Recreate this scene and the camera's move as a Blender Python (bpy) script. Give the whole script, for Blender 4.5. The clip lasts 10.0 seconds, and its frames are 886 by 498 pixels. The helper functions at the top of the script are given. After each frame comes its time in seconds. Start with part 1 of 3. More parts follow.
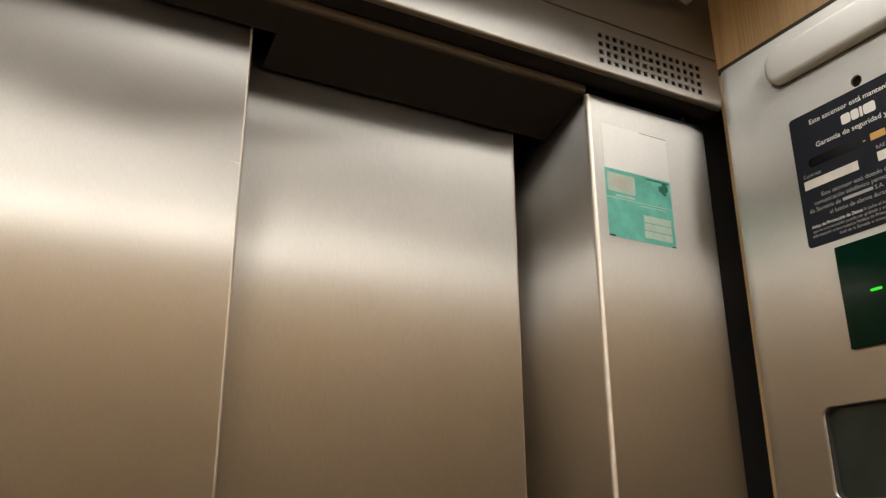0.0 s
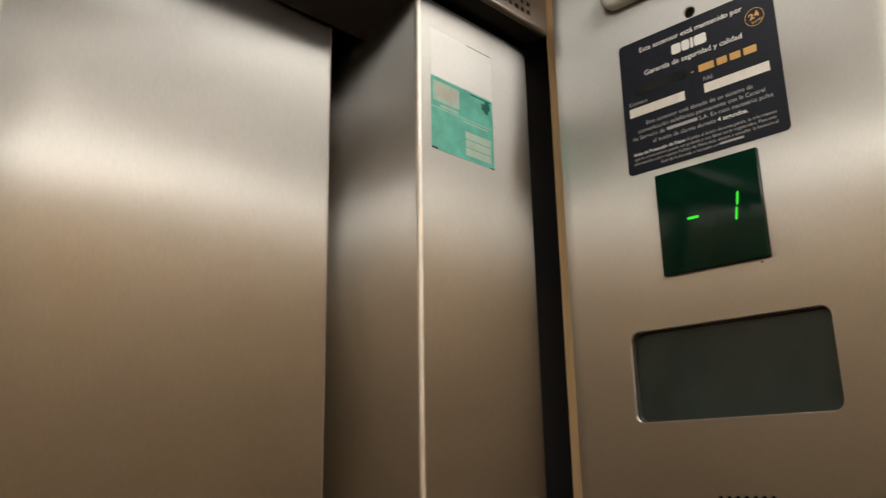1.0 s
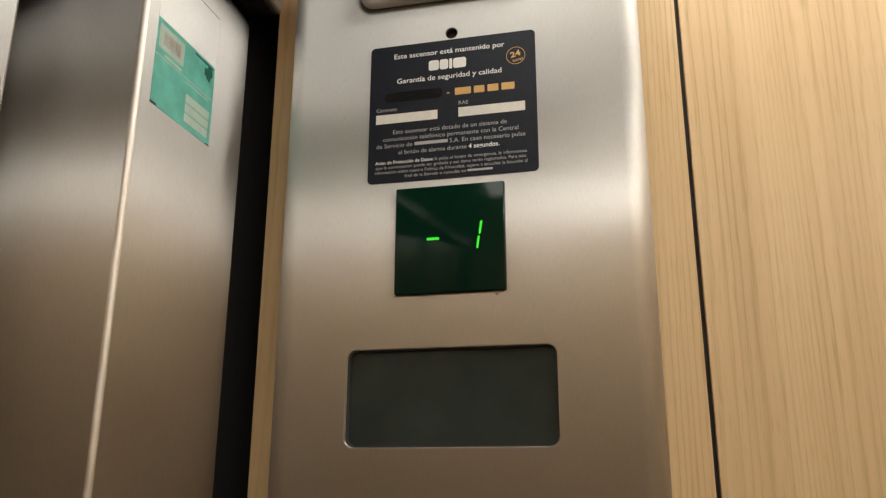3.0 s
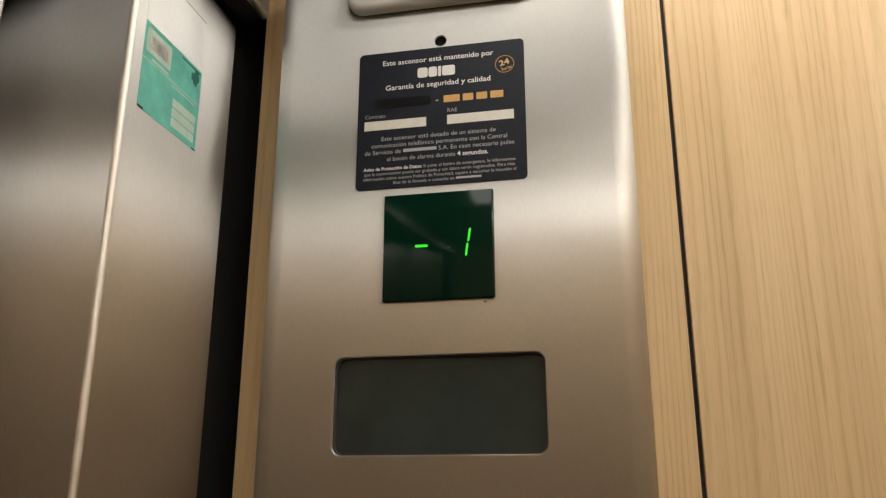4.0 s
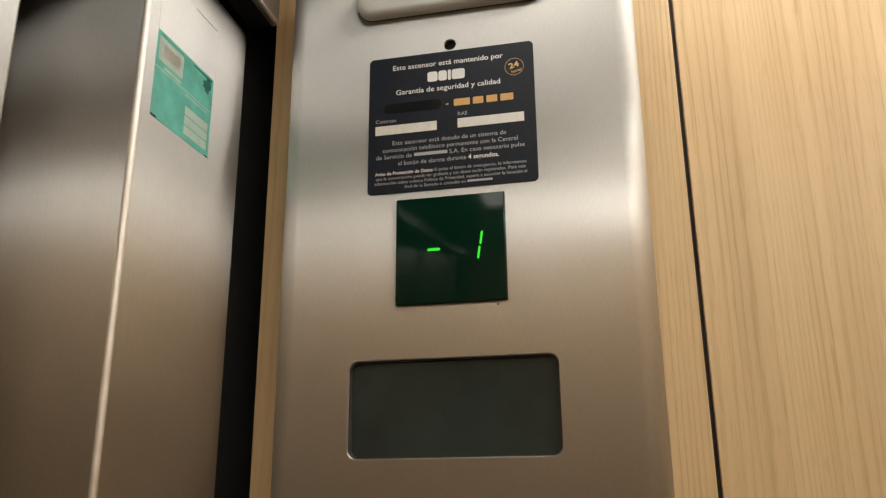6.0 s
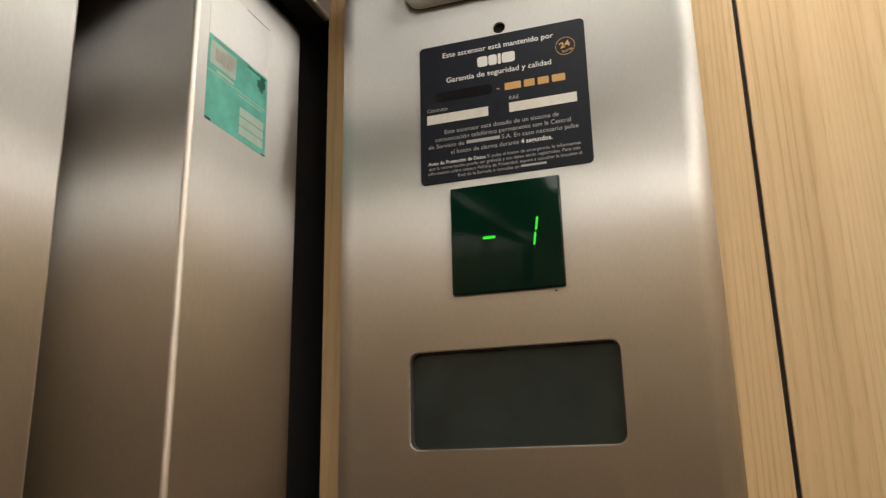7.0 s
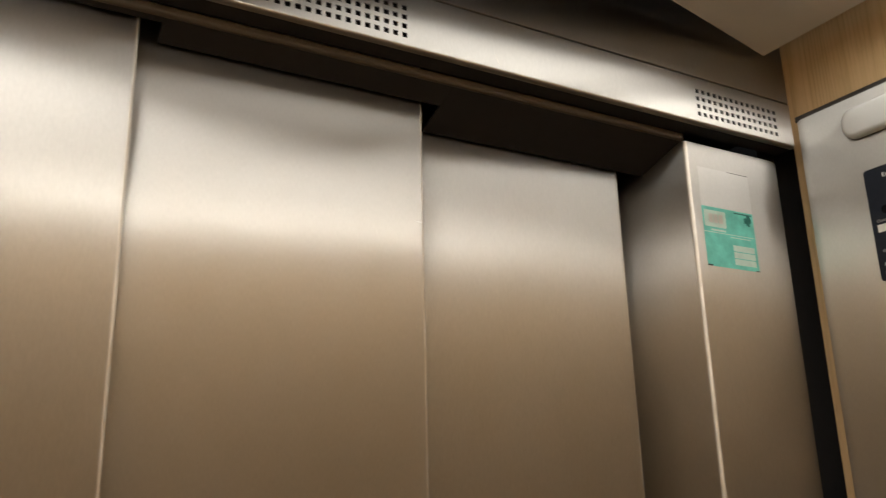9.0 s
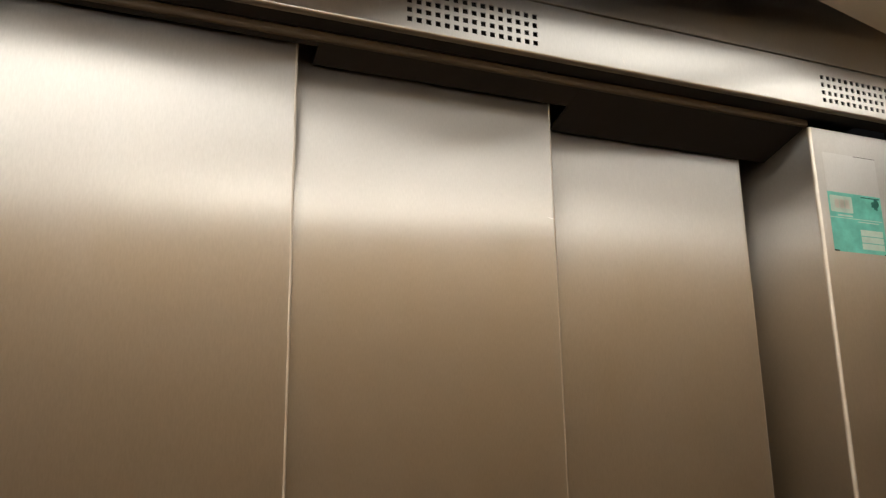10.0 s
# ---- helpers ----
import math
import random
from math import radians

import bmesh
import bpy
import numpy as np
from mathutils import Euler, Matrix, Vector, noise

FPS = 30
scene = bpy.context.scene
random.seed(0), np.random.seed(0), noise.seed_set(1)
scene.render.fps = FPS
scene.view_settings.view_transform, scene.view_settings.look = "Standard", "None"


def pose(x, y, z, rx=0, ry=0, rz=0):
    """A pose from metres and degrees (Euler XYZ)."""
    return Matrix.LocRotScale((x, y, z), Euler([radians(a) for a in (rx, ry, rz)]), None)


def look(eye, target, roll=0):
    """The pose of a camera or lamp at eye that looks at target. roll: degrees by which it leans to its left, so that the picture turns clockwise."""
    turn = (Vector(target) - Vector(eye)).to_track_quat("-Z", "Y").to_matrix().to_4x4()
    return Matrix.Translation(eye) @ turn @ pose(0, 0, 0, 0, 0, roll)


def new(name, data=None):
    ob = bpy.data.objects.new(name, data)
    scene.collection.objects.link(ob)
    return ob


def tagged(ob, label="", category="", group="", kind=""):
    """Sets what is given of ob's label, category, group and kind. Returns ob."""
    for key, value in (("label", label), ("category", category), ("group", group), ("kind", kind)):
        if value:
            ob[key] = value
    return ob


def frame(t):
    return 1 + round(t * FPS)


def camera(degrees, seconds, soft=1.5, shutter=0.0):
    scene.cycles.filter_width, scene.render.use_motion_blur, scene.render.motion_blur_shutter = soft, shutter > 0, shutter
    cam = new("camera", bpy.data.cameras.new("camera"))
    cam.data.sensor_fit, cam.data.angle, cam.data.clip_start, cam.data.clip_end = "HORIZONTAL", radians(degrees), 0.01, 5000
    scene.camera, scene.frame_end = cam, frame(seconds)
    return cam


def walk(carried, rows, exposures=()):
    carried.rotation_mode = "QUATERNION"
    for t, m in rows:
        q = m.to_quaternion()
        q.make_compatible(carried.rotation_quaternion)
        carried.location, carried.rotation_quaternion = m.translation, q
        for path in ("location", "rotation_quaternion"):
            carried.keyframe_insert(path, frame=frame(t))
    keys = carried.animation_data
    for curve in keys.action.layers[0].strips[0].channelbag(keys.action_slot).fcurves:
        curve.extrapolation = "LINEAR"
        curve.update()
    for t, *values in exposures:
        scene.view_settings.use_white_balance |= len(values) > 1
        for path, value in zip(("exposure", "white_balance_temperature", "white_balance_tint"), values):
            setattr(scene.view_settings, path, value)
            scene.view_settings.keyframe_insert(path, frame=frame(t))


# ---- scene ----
cam = camera(57.2, 10.0, soft=1.3, shutter=0.2)
PATH = [
    (0, (-0.687, -0.466, 1.556), (0.221, 1.191, 2.212), -0.4),
    (0.3, (-0.689, -0.449, 1.541), (0.302, 1.153, 2.214), -0.3),
    (0.5, (-0.69, -0.435, 1.531), (0.389, 1.133, 2.147), -0.6),
    (0.8, (-0.681, -0.393, 1.534), (0.581, 1.058, 2.083), -1.1),
    (1, (-0.674, -0.362, 1.538), (0.713, 0.975, 2.073), -1.1),
    (1.3, (-0.666, -0.310, 1.543), (0.894, 0.825, 2.070), -0.7),
    (1.5, (-0.665, -0.279, 1.544), (0.978, 0.728, 2.079), -0.6),
    (1.8, (-0.666, -0.252, 1.547), (1.072, 0.577, 2.088), -0.1),
    (2, (-0.67, -0.236, 1.549), (1.118, 0.478, 2.091), -0.1),
    (2.5, (-0.669, -0.214, 1.548), (1.176, 0.332, 2.096), 0.2),
    (3, (-0.673, -0.207, 1.55), (1.193, 0.247, 2.109), 0.2),
    (4.5, (-0.677, -0.194, 1.55), (1.198, 0.197, 2.129), -0.0),
    (5, (-0.682, -0.197, 1.55), (1.192, 0.191, 2.131), -0.1),
    (6.5, (-0.672, -0.196, 1.553), (1.186, 0.277, 2.121), -0.9),
    (7, (-0.666, -0.219, 1.558), (1.155, 0.406, 2.099), -1.2),
    (7.3, (-0.672, -0.273, 1.563), (1.063, 0.575, 2.083), -1.0),
    (7.5, (-0.682, -0.313, 1.564), (0.983, 0.664, 2.089), -1.2),
    (7.8, (-0.706, -0.386, 1.578), (0.824, 0.793, 2.098), -1.7),
    (8, (-0.725, -0.431, 1.588), (0.696, 0.875, 2.111), -1.7),
    (8.3, (-0.774, -0.474, 1.610), (0.502, 0.986, 2.099), -2.5),
    (8.5, (-0.808, -0.5, 1.626), (0.345, 1.05, 2.144), -2.0),
    (8.7, (-0.858, -0.515, 1.617), (0.212, 1.093, 2.133), -2.2),
    (9, (-0.936, -0.539, 1.604), (0.022, 1.131, 2.146), -1.5),
    (9.5, (-1.002, -0.565, 1.626), (-0.155, 1.174, 2.133), -1.6),
    (10, (-1.006, -0.582, 1.617), (-0.255, 1.209, 2.093), -0.9),
]
walk(cam, [(t, look(eye, target, roll)) for t, eye, target, roll in PATH])

# ---- light ----
world = bpy.data.worlds.new("world")
scene.world = world
world.use_nodes = True
world.node_tree.nodes["Background"].inputs[0].default_value = (0.02, 0.02, 0.02, 1)
world.node_tree.nodes["Background"].inputs[1].default_value = 0.2
# strip lamps along the left wall, right wall, rear wall and towards the door
LAMP_POWERS = (15.5, 10.5, 21.0, 3.5)
LAMP_COLOUR = (1.0, 0.965, 0.90)

# ---- plan (metres): x=0 is the face of the operating panel, y grows towards the door ----
WOOD_X = 0.050
LEFT_X = -1.22
REAR_Y = -0.88
JAMB_X, JAMB_Y = -0.138, 0.186
OPEN_LEFT = -1.14
TRANSOM_Y = 0.153
SOFFIT_Z = 2.038
CEIL_Z = 2.180
ROOF_Z = 2.33
DOOR_Y = (0.204, 0.230, 0.276)
DOOR_EDGE = (-0.8395, -0.5185, -0.1805)
REVEAL_Y = 0.342

# faces as (across, up, out): the panel wall looks to -x, the door wall to -y
ON_PANEL = Matrix(((0, 0, -1, 0), (-1, 0, 0, 0), (0, 1, 0, 0), (0, 0, 0, 1)))
ON_FRONT = Matrix(((1, 0, 0, 0), (0, 0, -1, 0), (0, 1, 0, 0), (0, 0, 0, 1)))


# ---- materials ----
def material(name):
    m = bpy.data.materials.new(name)
    m.use_nodes = True
    nt = m.node_tree
    return m, nt, nt.nodes["Principled BSDF"]


def node(nt, kind, **values):
    n = nt.nodes.new(kind)
    for key, value in values.items():
        n.inputs[key].default_value = value
    return n


def scaled_position(nt, scale):
    geo = nt.nodes.new("ShaderNodeNewGeometry")
    mul = nt.nodes.new("ShaderNodeVectorMath")
    mul.operation = "MULTIPLY"
    mul.inputs[1].default_value = scale
    nt.links.new(geo.outputs["Position"], mul.inputs[0])
    return mul.outputs[0]


def ramp(nt, source, stops):
    r = nt.nodes.new("ShaderNodeValToRGB")
    el = r.color_ramp.elements
    while len(el) < len(stops):
        el.new(0.5)
    for e, (p, c) in zip(el, stops):
        e.position, e.color = p, (*c, 1)
    nt.links.new(source, r.inputs[0])
    return r.outputs[0]


def span(nt, source, low, high, a=0.0, b=1.0):
    r = nt.nodes.new("ShaderNodeMapRange")
    for n, v in ((1, a), (2, b), (3, low), (4, high)):
        r.inputs[n].default_value = v
    nt.links.new(source, r.inputs[0])
    return r.outputs[0]


def brushed_steel(name, colour, rough, aniso, streak=0.012):
    m, nt, p = material(name)
    fine = node(nt, "ShaderNodeTexNoise", Scale=1.0, Detail=3.0, Roughness=0.6)
    nt.links.new(scaled_position(nt, (900, 900, 150)), fine.inputs["Vector"])
    blot = node(nt, "ShaderNodeTexNoise", Scale=1.0, Detail=4.0, Roughness=0.6)
    nt.links.new(scaled_position(nt, (9, 9, 6)), blot.inputs["Vector"])
    dark = tuple(c * 0.91 for c in colour)
    mix = nt.nodes.new("ShaderNodeMix")
    mix.data_type, mix.blend_type = "RGBA", "MULTIPLY"
    mix.inputs["Factor"].default_value = 1.0
    nt.links.new(ramp(nt, fine.outputs["Fac"], ((0.3, dark), (0.7, colour))), mix.inputs["A"])
    nt.links.new(ramp(nt, blot.outputs["Fac"], ((0.35, (0.95, 0.95, 0.94)), (0.6, (1, 1, 1)))), mix.inputs["B"])
    gloss = nt.nodes.new("ShaderNodeBsdfAnisotropic")
    gloss.distribution = "MULTI_GGX"
    nt.links.new(mix.outputs["Result"], gloss.inputs["Color"])
    add = nt.nodes.new("ShaderNodeMath")
    add.operation = "ADD"
    nt.links.new(span(nt, blot.outputs["Fac"], rough - 0.02, rough + 0.03, 0.3, 0.7), add.inputs[0])
    nt.links.new(span(nt, fine.outputs["Fac"], -0.015, 0.015, 0.3, 0.7), add.inputs[1])
    nt.links.new(add.outputs[0], gloss.inputs["Roughness"])
    gloss.inputs["Anisotropy"].default_value = -aniso
    geo = nt.nodes.new("ShaderNodeNewGeometry")
    cross = nt.nodes.new("ShaderNodeVectorMath")
    cross.operation = "CROSS_PRODUCT"
    cross.inputs[1].default_value = (0.001, 0.002, 1)
    nt.links.new(geo.outputs["Normal"], cross.inputs[0])
    nt.links.new(cross.outputs[0], gloss.inputs["Tangent"])
    broad = nt.nodes.new("ShaderNodeBsdfAnisotropic")
    broad.distribution = "MULTI_GGX"
    broad.inputs["Roughness"].default_value = 0.58
    broad.inputs["Anisotropy"].default_value = -0.25
    nt.links.new(mix.outputs["Result"], broad.inputs["Color"])
    nt.links.new(cross.outputs[0], broad.inputs["Tangent"])
    two = nt.nodes.new("ShaderNodeMixShader")
    nt.links.new(span(nt, blot.outputs["Fac"], 0.09, 0.13, 0.3, 0.7), two.inputs[0])
    nt.links.new(gloss.outputs[0], two.inputs[1])
    nt.links.new(broad.outputs[0], two.inputs[2])
    nt.links.new(two.outputs[0], nt.nodes["Material Output"].inputs["Surface"])
    bump = node(nt, "ShaderNodeBump", Strength=0.25, Distance=0.00006)
    nt.links.new(fine.outputs["Fac"], bump.inputs["Height"])
    wave = node(nt, "ShaderNodeBump", Strength=streak * 10, Distance=0.0012)
    nt.links.new(blot.outputs["Fac"], wave.inputs["Height"])
    nt.links.new(wave.outputs[0], bump.inputs["Normal"])
    nt.links.new(bump.outputs[0], gloss.inputs["Normal"])
    nt.nodes.remove(p)
    return m


def oak_laminate(name, tone=(1.0, 1.0, 1.0)):
    m, nt, p = material(name)
    warp = node(nt, "ShaderNodeTexNoise", Scale=1.0, Detail=2.0)
    nt.links.new(scaled_position(nt, (5, 5, 1.6)), warp.inputs["Vector"])
    shift = nt.nodes.new("ShaderNodeVectorMath")
    shift.operation = "MULTIPLY_ADD"
    nt.links.new(warp.outputs["Color"], shift.inputs[0])
    shift.inputs[1].default_value = (1.3, 1.3, 0.4)
    nt.links.new(scaled_position(nt, (46, 46, 1.3)), shift.inputs[2])
    broad = node(nt, "ShaderNodeTexNoise", Scale=1.0, Detail=3.0, Roughness=0.55)
    nt.links.new(shift.outputs[0], broad.inputs["Vector"])
    pores = node(nt, "ShaderNodeTexNoise", Scale=1.0, Detail=2.0, Roughness=0.5)
    nt.links.new(scaled_position(nt, (420, 420, 14)), pores.inputs["Vector"])
    rings = node(nt, "ShaderNodeTexNoise", Scale=1.0, Detail=1.0, Roughness=0.4)
    nt.links.new(scaled_position(nt, (12, 12, 0.34)), rings.inputs["Vector"])
    many = nt.nodes.new("ShaderNodeMath")
    many.operation = "MULTIPLY_ADD"
    many.inputs[1].default_value = 21.0
    nt.links.new(rings.outputs["Fac"], many.inputs[0])
    along = nt.nodes.new("ShaderNodeSeparateXYZ")
    nt.links.new(scaled_position(nt, (118, 118, 1)), along.inputs[0])
    grain = nt.nodes.new("ShaderNodeMath")
    grain.operation = "ADD"
    nt.links.new(along.outputs[1], grain.inputs[0])
    nt.links.new(span(nt, pores.outputs["Fac"], -0.12, 0.12, 0.3, 0.7), grain.inputs[1])
    nt.links.new(grain.outputs[0], many.inputs[2])
    fract = nt.nodes.new("ShaderNodeMath")
    fract.operation = "FRACT"
    nt.links.new(many.outputs[0], fract.inputs[0])
    shades = ((0.25, (0.58, 0.408, 0.215)), (0.5, (0.645, 0.463, 0.250)), (0.75, (0.69, 0.507, 0.285)))
    base = ramp(nt, broad.outputs["Fac"], [(p0, tuple(c * k for c, k in zip(col, tone))) for p0, col in shades])
    lines = ramp(nt, fract.outputs[0], ((0.0, (0.74, 0.695, 0.62)), (0.10, (0.91, 0.89, 0.855)), (0.34, (1, 1, 1)), (0.80, (0.985, 0.98, 0.97)), (1.0, (0.76, 0.72, 0.645))))
    patchy = node(nt, "ShaderNodeTexNoise", Scale=1.0, Detail=2.0)
    nt.links.new(scaled_position(nt, (17, 17, 3.1)), patchy.inputs["Vector"])
    mix = nt.nodes.new("ShaderNodeMix")
    mix.data_type, mix.blend_type = "RGBA", "MULTIPLY"
    nt.links.new(span(nt, patchy.outputs["Fac"], 0.30, 1.0, 0.38, 0.66), mix.inputs["Factor"])
    nt.links.new(base, mix.inputs["A"])
    nt.links.new(lines, mix.inputs["B"])
    ticks = node(nt, "ShaderNodeTexNoise", Scale=1.0, Detail=1.0, Roughness=0.5)
    nt.links.new(scaled_position(nt, (760, 760, 36)), ticks.inputs["Vector"])
    pore_mix = nt.nodes.new("ShaderNodeMix")
    pore_mix.data_type, pore_mix.blend_type = "RGBA", "MULTIPLY"
    pore_mix.inputs["Factor"].default_value = 0.5
    nt.links.new(mix.outputs["Result"], pore_mix.inputs["A"])
    nt.links.new(ramp(nt, ticks.outputs["Fac"], ((0.28, (0.80, 0.765, 0.70)), (0.44, (1, 1, 1)))), pore_mix.inputs["B"])
    nt.links.new(pore_mix.outputs["Result"], p.inputs["Base Color"])
    p.inputs["Roughness"].default_value = 0.42
    bump = node(nt, "ShaderNodeBump", Strength=0.15, Distance=0.0002)
    nt.links.new(pores.outputs["Fac"], bump.inputs["Height"])
    nt.links.new(bump.outputs[0], p.inputs["Normal"])
    return m


def plain(name, colour, rough=0.5, metal=0.0, spread=0.08, scale=60.0, bump=0.0):
    m, nt, p = material(name)
    n = node(nt, "ShaderNodeTexNoise", Scale=1.0, Detail=4.0, Roughness=0.6)
    nt.links.new(scaled_position(nt, (scale, scale, scale)), n.inputs["Vector"])
    low = tuple(c * (1 - spread) for c in colour)
    high = tuple(min(1.0, c * (1 + spread)) for c in colour)
    nt.links.new(ramp(nt, n.outputs["Fac"], ((0.3, low), (0.7, high))), p.inputs["Base Color"])
    nt.links.new(span(nt, n.outputs["Fac"], rough * 0.88, min(1, rough * 1.12), 0.3, 0.7), p.inputs["Roughness"])
    p.inputs["Metallic"].default_value = metal
    if bump:
        b = node(nt, "ShaderNodeBump", Strength=0.3, Distance=bump)
        nt.links.new(n.outputs["Fac"], b.inputs["Height"])
        nt.links.new(b.outputs[0], p.inputs["Normal"])
    return m


def glowing(name, colour, strength):
    m, nt, p = material(name)
    p.inputs["Base Color"].default_value = (*[c * 0.5 for c in colour], 1)
    p.inputs["Emission Color"].default_value = (*colour, 1)
    p.inputs["Emission Strength"].default_value = strength
    return m


STEEL = brushed_steel("brushed_steel", (0.575, 0.555, 0.525), 0.38, 0.775)
STEEL_PANEL = brushed_steel("brushed_steel_panel", (0.575, 0.56, 0.53), 0.36, 0.71)
STEEL_FILM = brushed_steel("steel_under_film", (0.64, 0.625, 0.60), 0.38, 0.70)
# Brighter than STEEL: puts the lamp glint of folds and edges into the colour.
FOLD = plain("glint_fold", (0.74, 0.70, 0.64), 0.48, 1.0)
# Even dark brown for the door head's front fold and the lamp gasket.
DULL = plain("dull_dark_brown", (0.085, 0.068, 0.05), 0.5, 0.0)
OAK = oak_laminate("pale_oak_laminate")
# Oak darkened for unseen walls, standing in for a body that blocks reflections.
DIMMED_OAK = oak_laminate("dimmed_oak_laminate", (0.66, 0.67, 0.77))
TRIM = plain("dark_grey_trim", (0.07, 0.065, 0.06), 0.35, 0.6)
BLACK = plain("black_rubber", (0.045, 0.043, 0.043), 0.6)
# Near-black that stands in for shade in hollows; also the shaft wall.
VOID = plain("hollow_shade", (0.022, 0.020, 0.019), 0.9)
# Near-black with little specular: soffit plates, transom underside, roof, header, film edge.
SOFFIT = plain("near_black_matt", (0.038, 0.036, 0.036), 0.7)
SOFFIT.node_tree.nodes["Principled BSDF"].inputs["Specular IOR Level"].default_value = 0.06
CEILING = plain("matt_cream_ceiling", (0.62, 0.58, 0.52), 0.75, 0, 0.03, 14)
FLOORING = plain("brown_floor_covering", (0.10, 0.075, 0.055), 0.6, 0, 0.25, 90, 0.0005)
PLASTIC = plain("pale_grey_plastic", (0.62, 0.63, 0.62), 0.45, 0, 0.02, 40)
DECAL = plain("charcoal_vinyl", (0.017, 0.020, 0.028), 0.42, 0, 0.12, 120)
DECAL.node_tree.nodes["Principled BSDF"].inputs["Specular IOR Level"].default_value = 0.16
INK_WHITE = plain("white_print", (0.80, 0.80, 0.78), 0.5, 0, 0.03)
INK_GREY = plain("pale_grey_print", (0.44, 0.44, 0.44), 0.5, 0, 0.03)
INK_GOLD = plain("gold_print", (0.62, 0.37, 0.12), 0.5, 0, 0.05)
INK_BLACK = plain("black_marker", (0.006, 0.006, 0.007), 0.22, 0, 0.2, 200)
FIELD = plain("cream_write_on_field", (0.74, 0.72, 0.66), 0.55, 0, 0.06, 160)
GREEN_GLASS = plain("dark_green_acrylic", (0.003, 0.020, 0.012), 0.07, 0, 0.1, 30)
GREEN_GLASS.node_tree.nodes["Principled BSDF"].inputs["Specular IOR Level"].default_value = 0.30
SEGMENT = glowing("green_segment", (0.04, 0.85, 0.03), 0.75)
SMOKED = plain("smoked_window", (0.030, 0.042, 0.038), 0.16, 0, 0.15, 20)
TEAL = plain("teal_print", (0.17, 0.60, 0.51), 0.42, 0, 0.16, 55)
TEAL_DARK = plain("dark_teal_print", (0.03, 0.17, 0.14), 0.45, 0, 0.3, 150)
TEAL_PALE = plain("pale_teal_print", (0.55, 0.70, 0.62), 0.5, 0, 0.08, 80)
CLEAR_FILM = plain("faded_film", (0.70, 0.68, 0.63), 0.45, 0.9, 0.05, 60)
LANDING = plain("beige_painted_steel", (0.45, 0.34, 0.20), 0.5, 0, 0.05, 20)
DIFFUSERS = [glowing("lamp_diffuser", LAMP_COLOUR, power) for power in LAMP_POWERS]


# ---- mesh helpers ----
def thing(name, at, label, category, group="", kind=""):
    ob = new(name)
    ob.empty_display_size = 0.02
    ob.location = at
    return tagged(ob, label, category, group, kind)


def part(name, bm, mat, parent=None, label="", smooth=False):
    mesh = bpy.data.meshes.new(name)
    bm.normal_update()
    if smooth:
        for f in bm.faces:
            f.smooth = True
    bm.to_mesh(mesh)
    bm.free()
    mesh.materials.append(mat)
    ob = new(name, mesh)
    if parent is not None:
        ob.parent = parent
        bpy.context.view_layer.update()
        ob.matrix_parent_inverse = parent.matrix_world.inverted()
    return tagged(ob, label)


def box(lo, hi, bevel=0.0, segments=2):
    bm = bmesh.new()
    c = [(a + b) / 2 for a, b in zip(lo, hi)]
    s = [abs(b - a) for a, b in zip(lo, hi)]
    bmesh.ops.create_cube(bm, size=1.0, matrix=Matrix.Translation(c) @ Matrix.Diagonal((*s, 1)))
    if bevel:
        bmesh.ops.bevel(bm, geom=bm.edges[:], offset=bevel, segments=segments, affect="EDGES", profile=0.5)
    return bm


def rounded(u0, v0, u1, v1, r, steps=5):
    pts = []
    for cu, cv, a0 in ((u1 - r, v1 - r, 0), (u0 + r, v1 - r, 90), (u0 + r, v0 + r, 180), (u1 - r, v0 + r, 270)):
        for k in range(steps + 1):
            a = radians(a0 + 90 * k / steps)
            pts.append((cu + r * math.cos(a), cv + r * math.sin(a)))
    return pts


def circle(u, v, r, n=20):
    return [(u + r * math.cos(2 * math.pi * k / n), v + r * math.sin(2 * math.pi * k / n)) for k in range(n)]


def plate(outline, holes, w0, w1, frame_matrix, bevel=0.0):
    """A flat plate from w0 (back) to w1 (front) with openings through it."""
    bm = bmesh.new()
    edges = []
    for loop in (outline, *holes):
        vs = [bm.verts.new((u, v, w0)) for u, v in loop]
        edges += [bm.edges.new((vs[i], vs[(i + 1) % len(vs)])) for i in range(len(vs))]
    bmesh.ops.triangle_fill(bm, edges=edges, use_beauty=True, use_dissolve=False, normal=(0, 0, 1))
    faces = bm.faces[:]
    for f in faces:
        f.normal_update()
        if f.normal.z < 0:
            f.normal_flip()
    out = bmesh.ops.extrude_face_region(bm, geom=faces)
    moved = [g for g in out["geom"] if isinstance(g, bmesh.types.BMVert)]
    bmesh.ops.translate(bm, verts=moved, vec=(0, 0, w1 - w0))
    bmesh.ops.recalc_face_normals(bm, faces=bm.faces[:])
    if bevel:
        top = [e for e in bm.edges if all(abs(v.co.z - w1) < 1e-7 for v in e.verts) and len(e.link_faces) == 2 and e.calc_face_angle(0) > 0.5]
        bmesh.ops.bevel(bm, geom=top, offset=bevel, segments=3, affect="EDGES", profile=0.5)
    bm.transform(frame_matrix)
    return bm


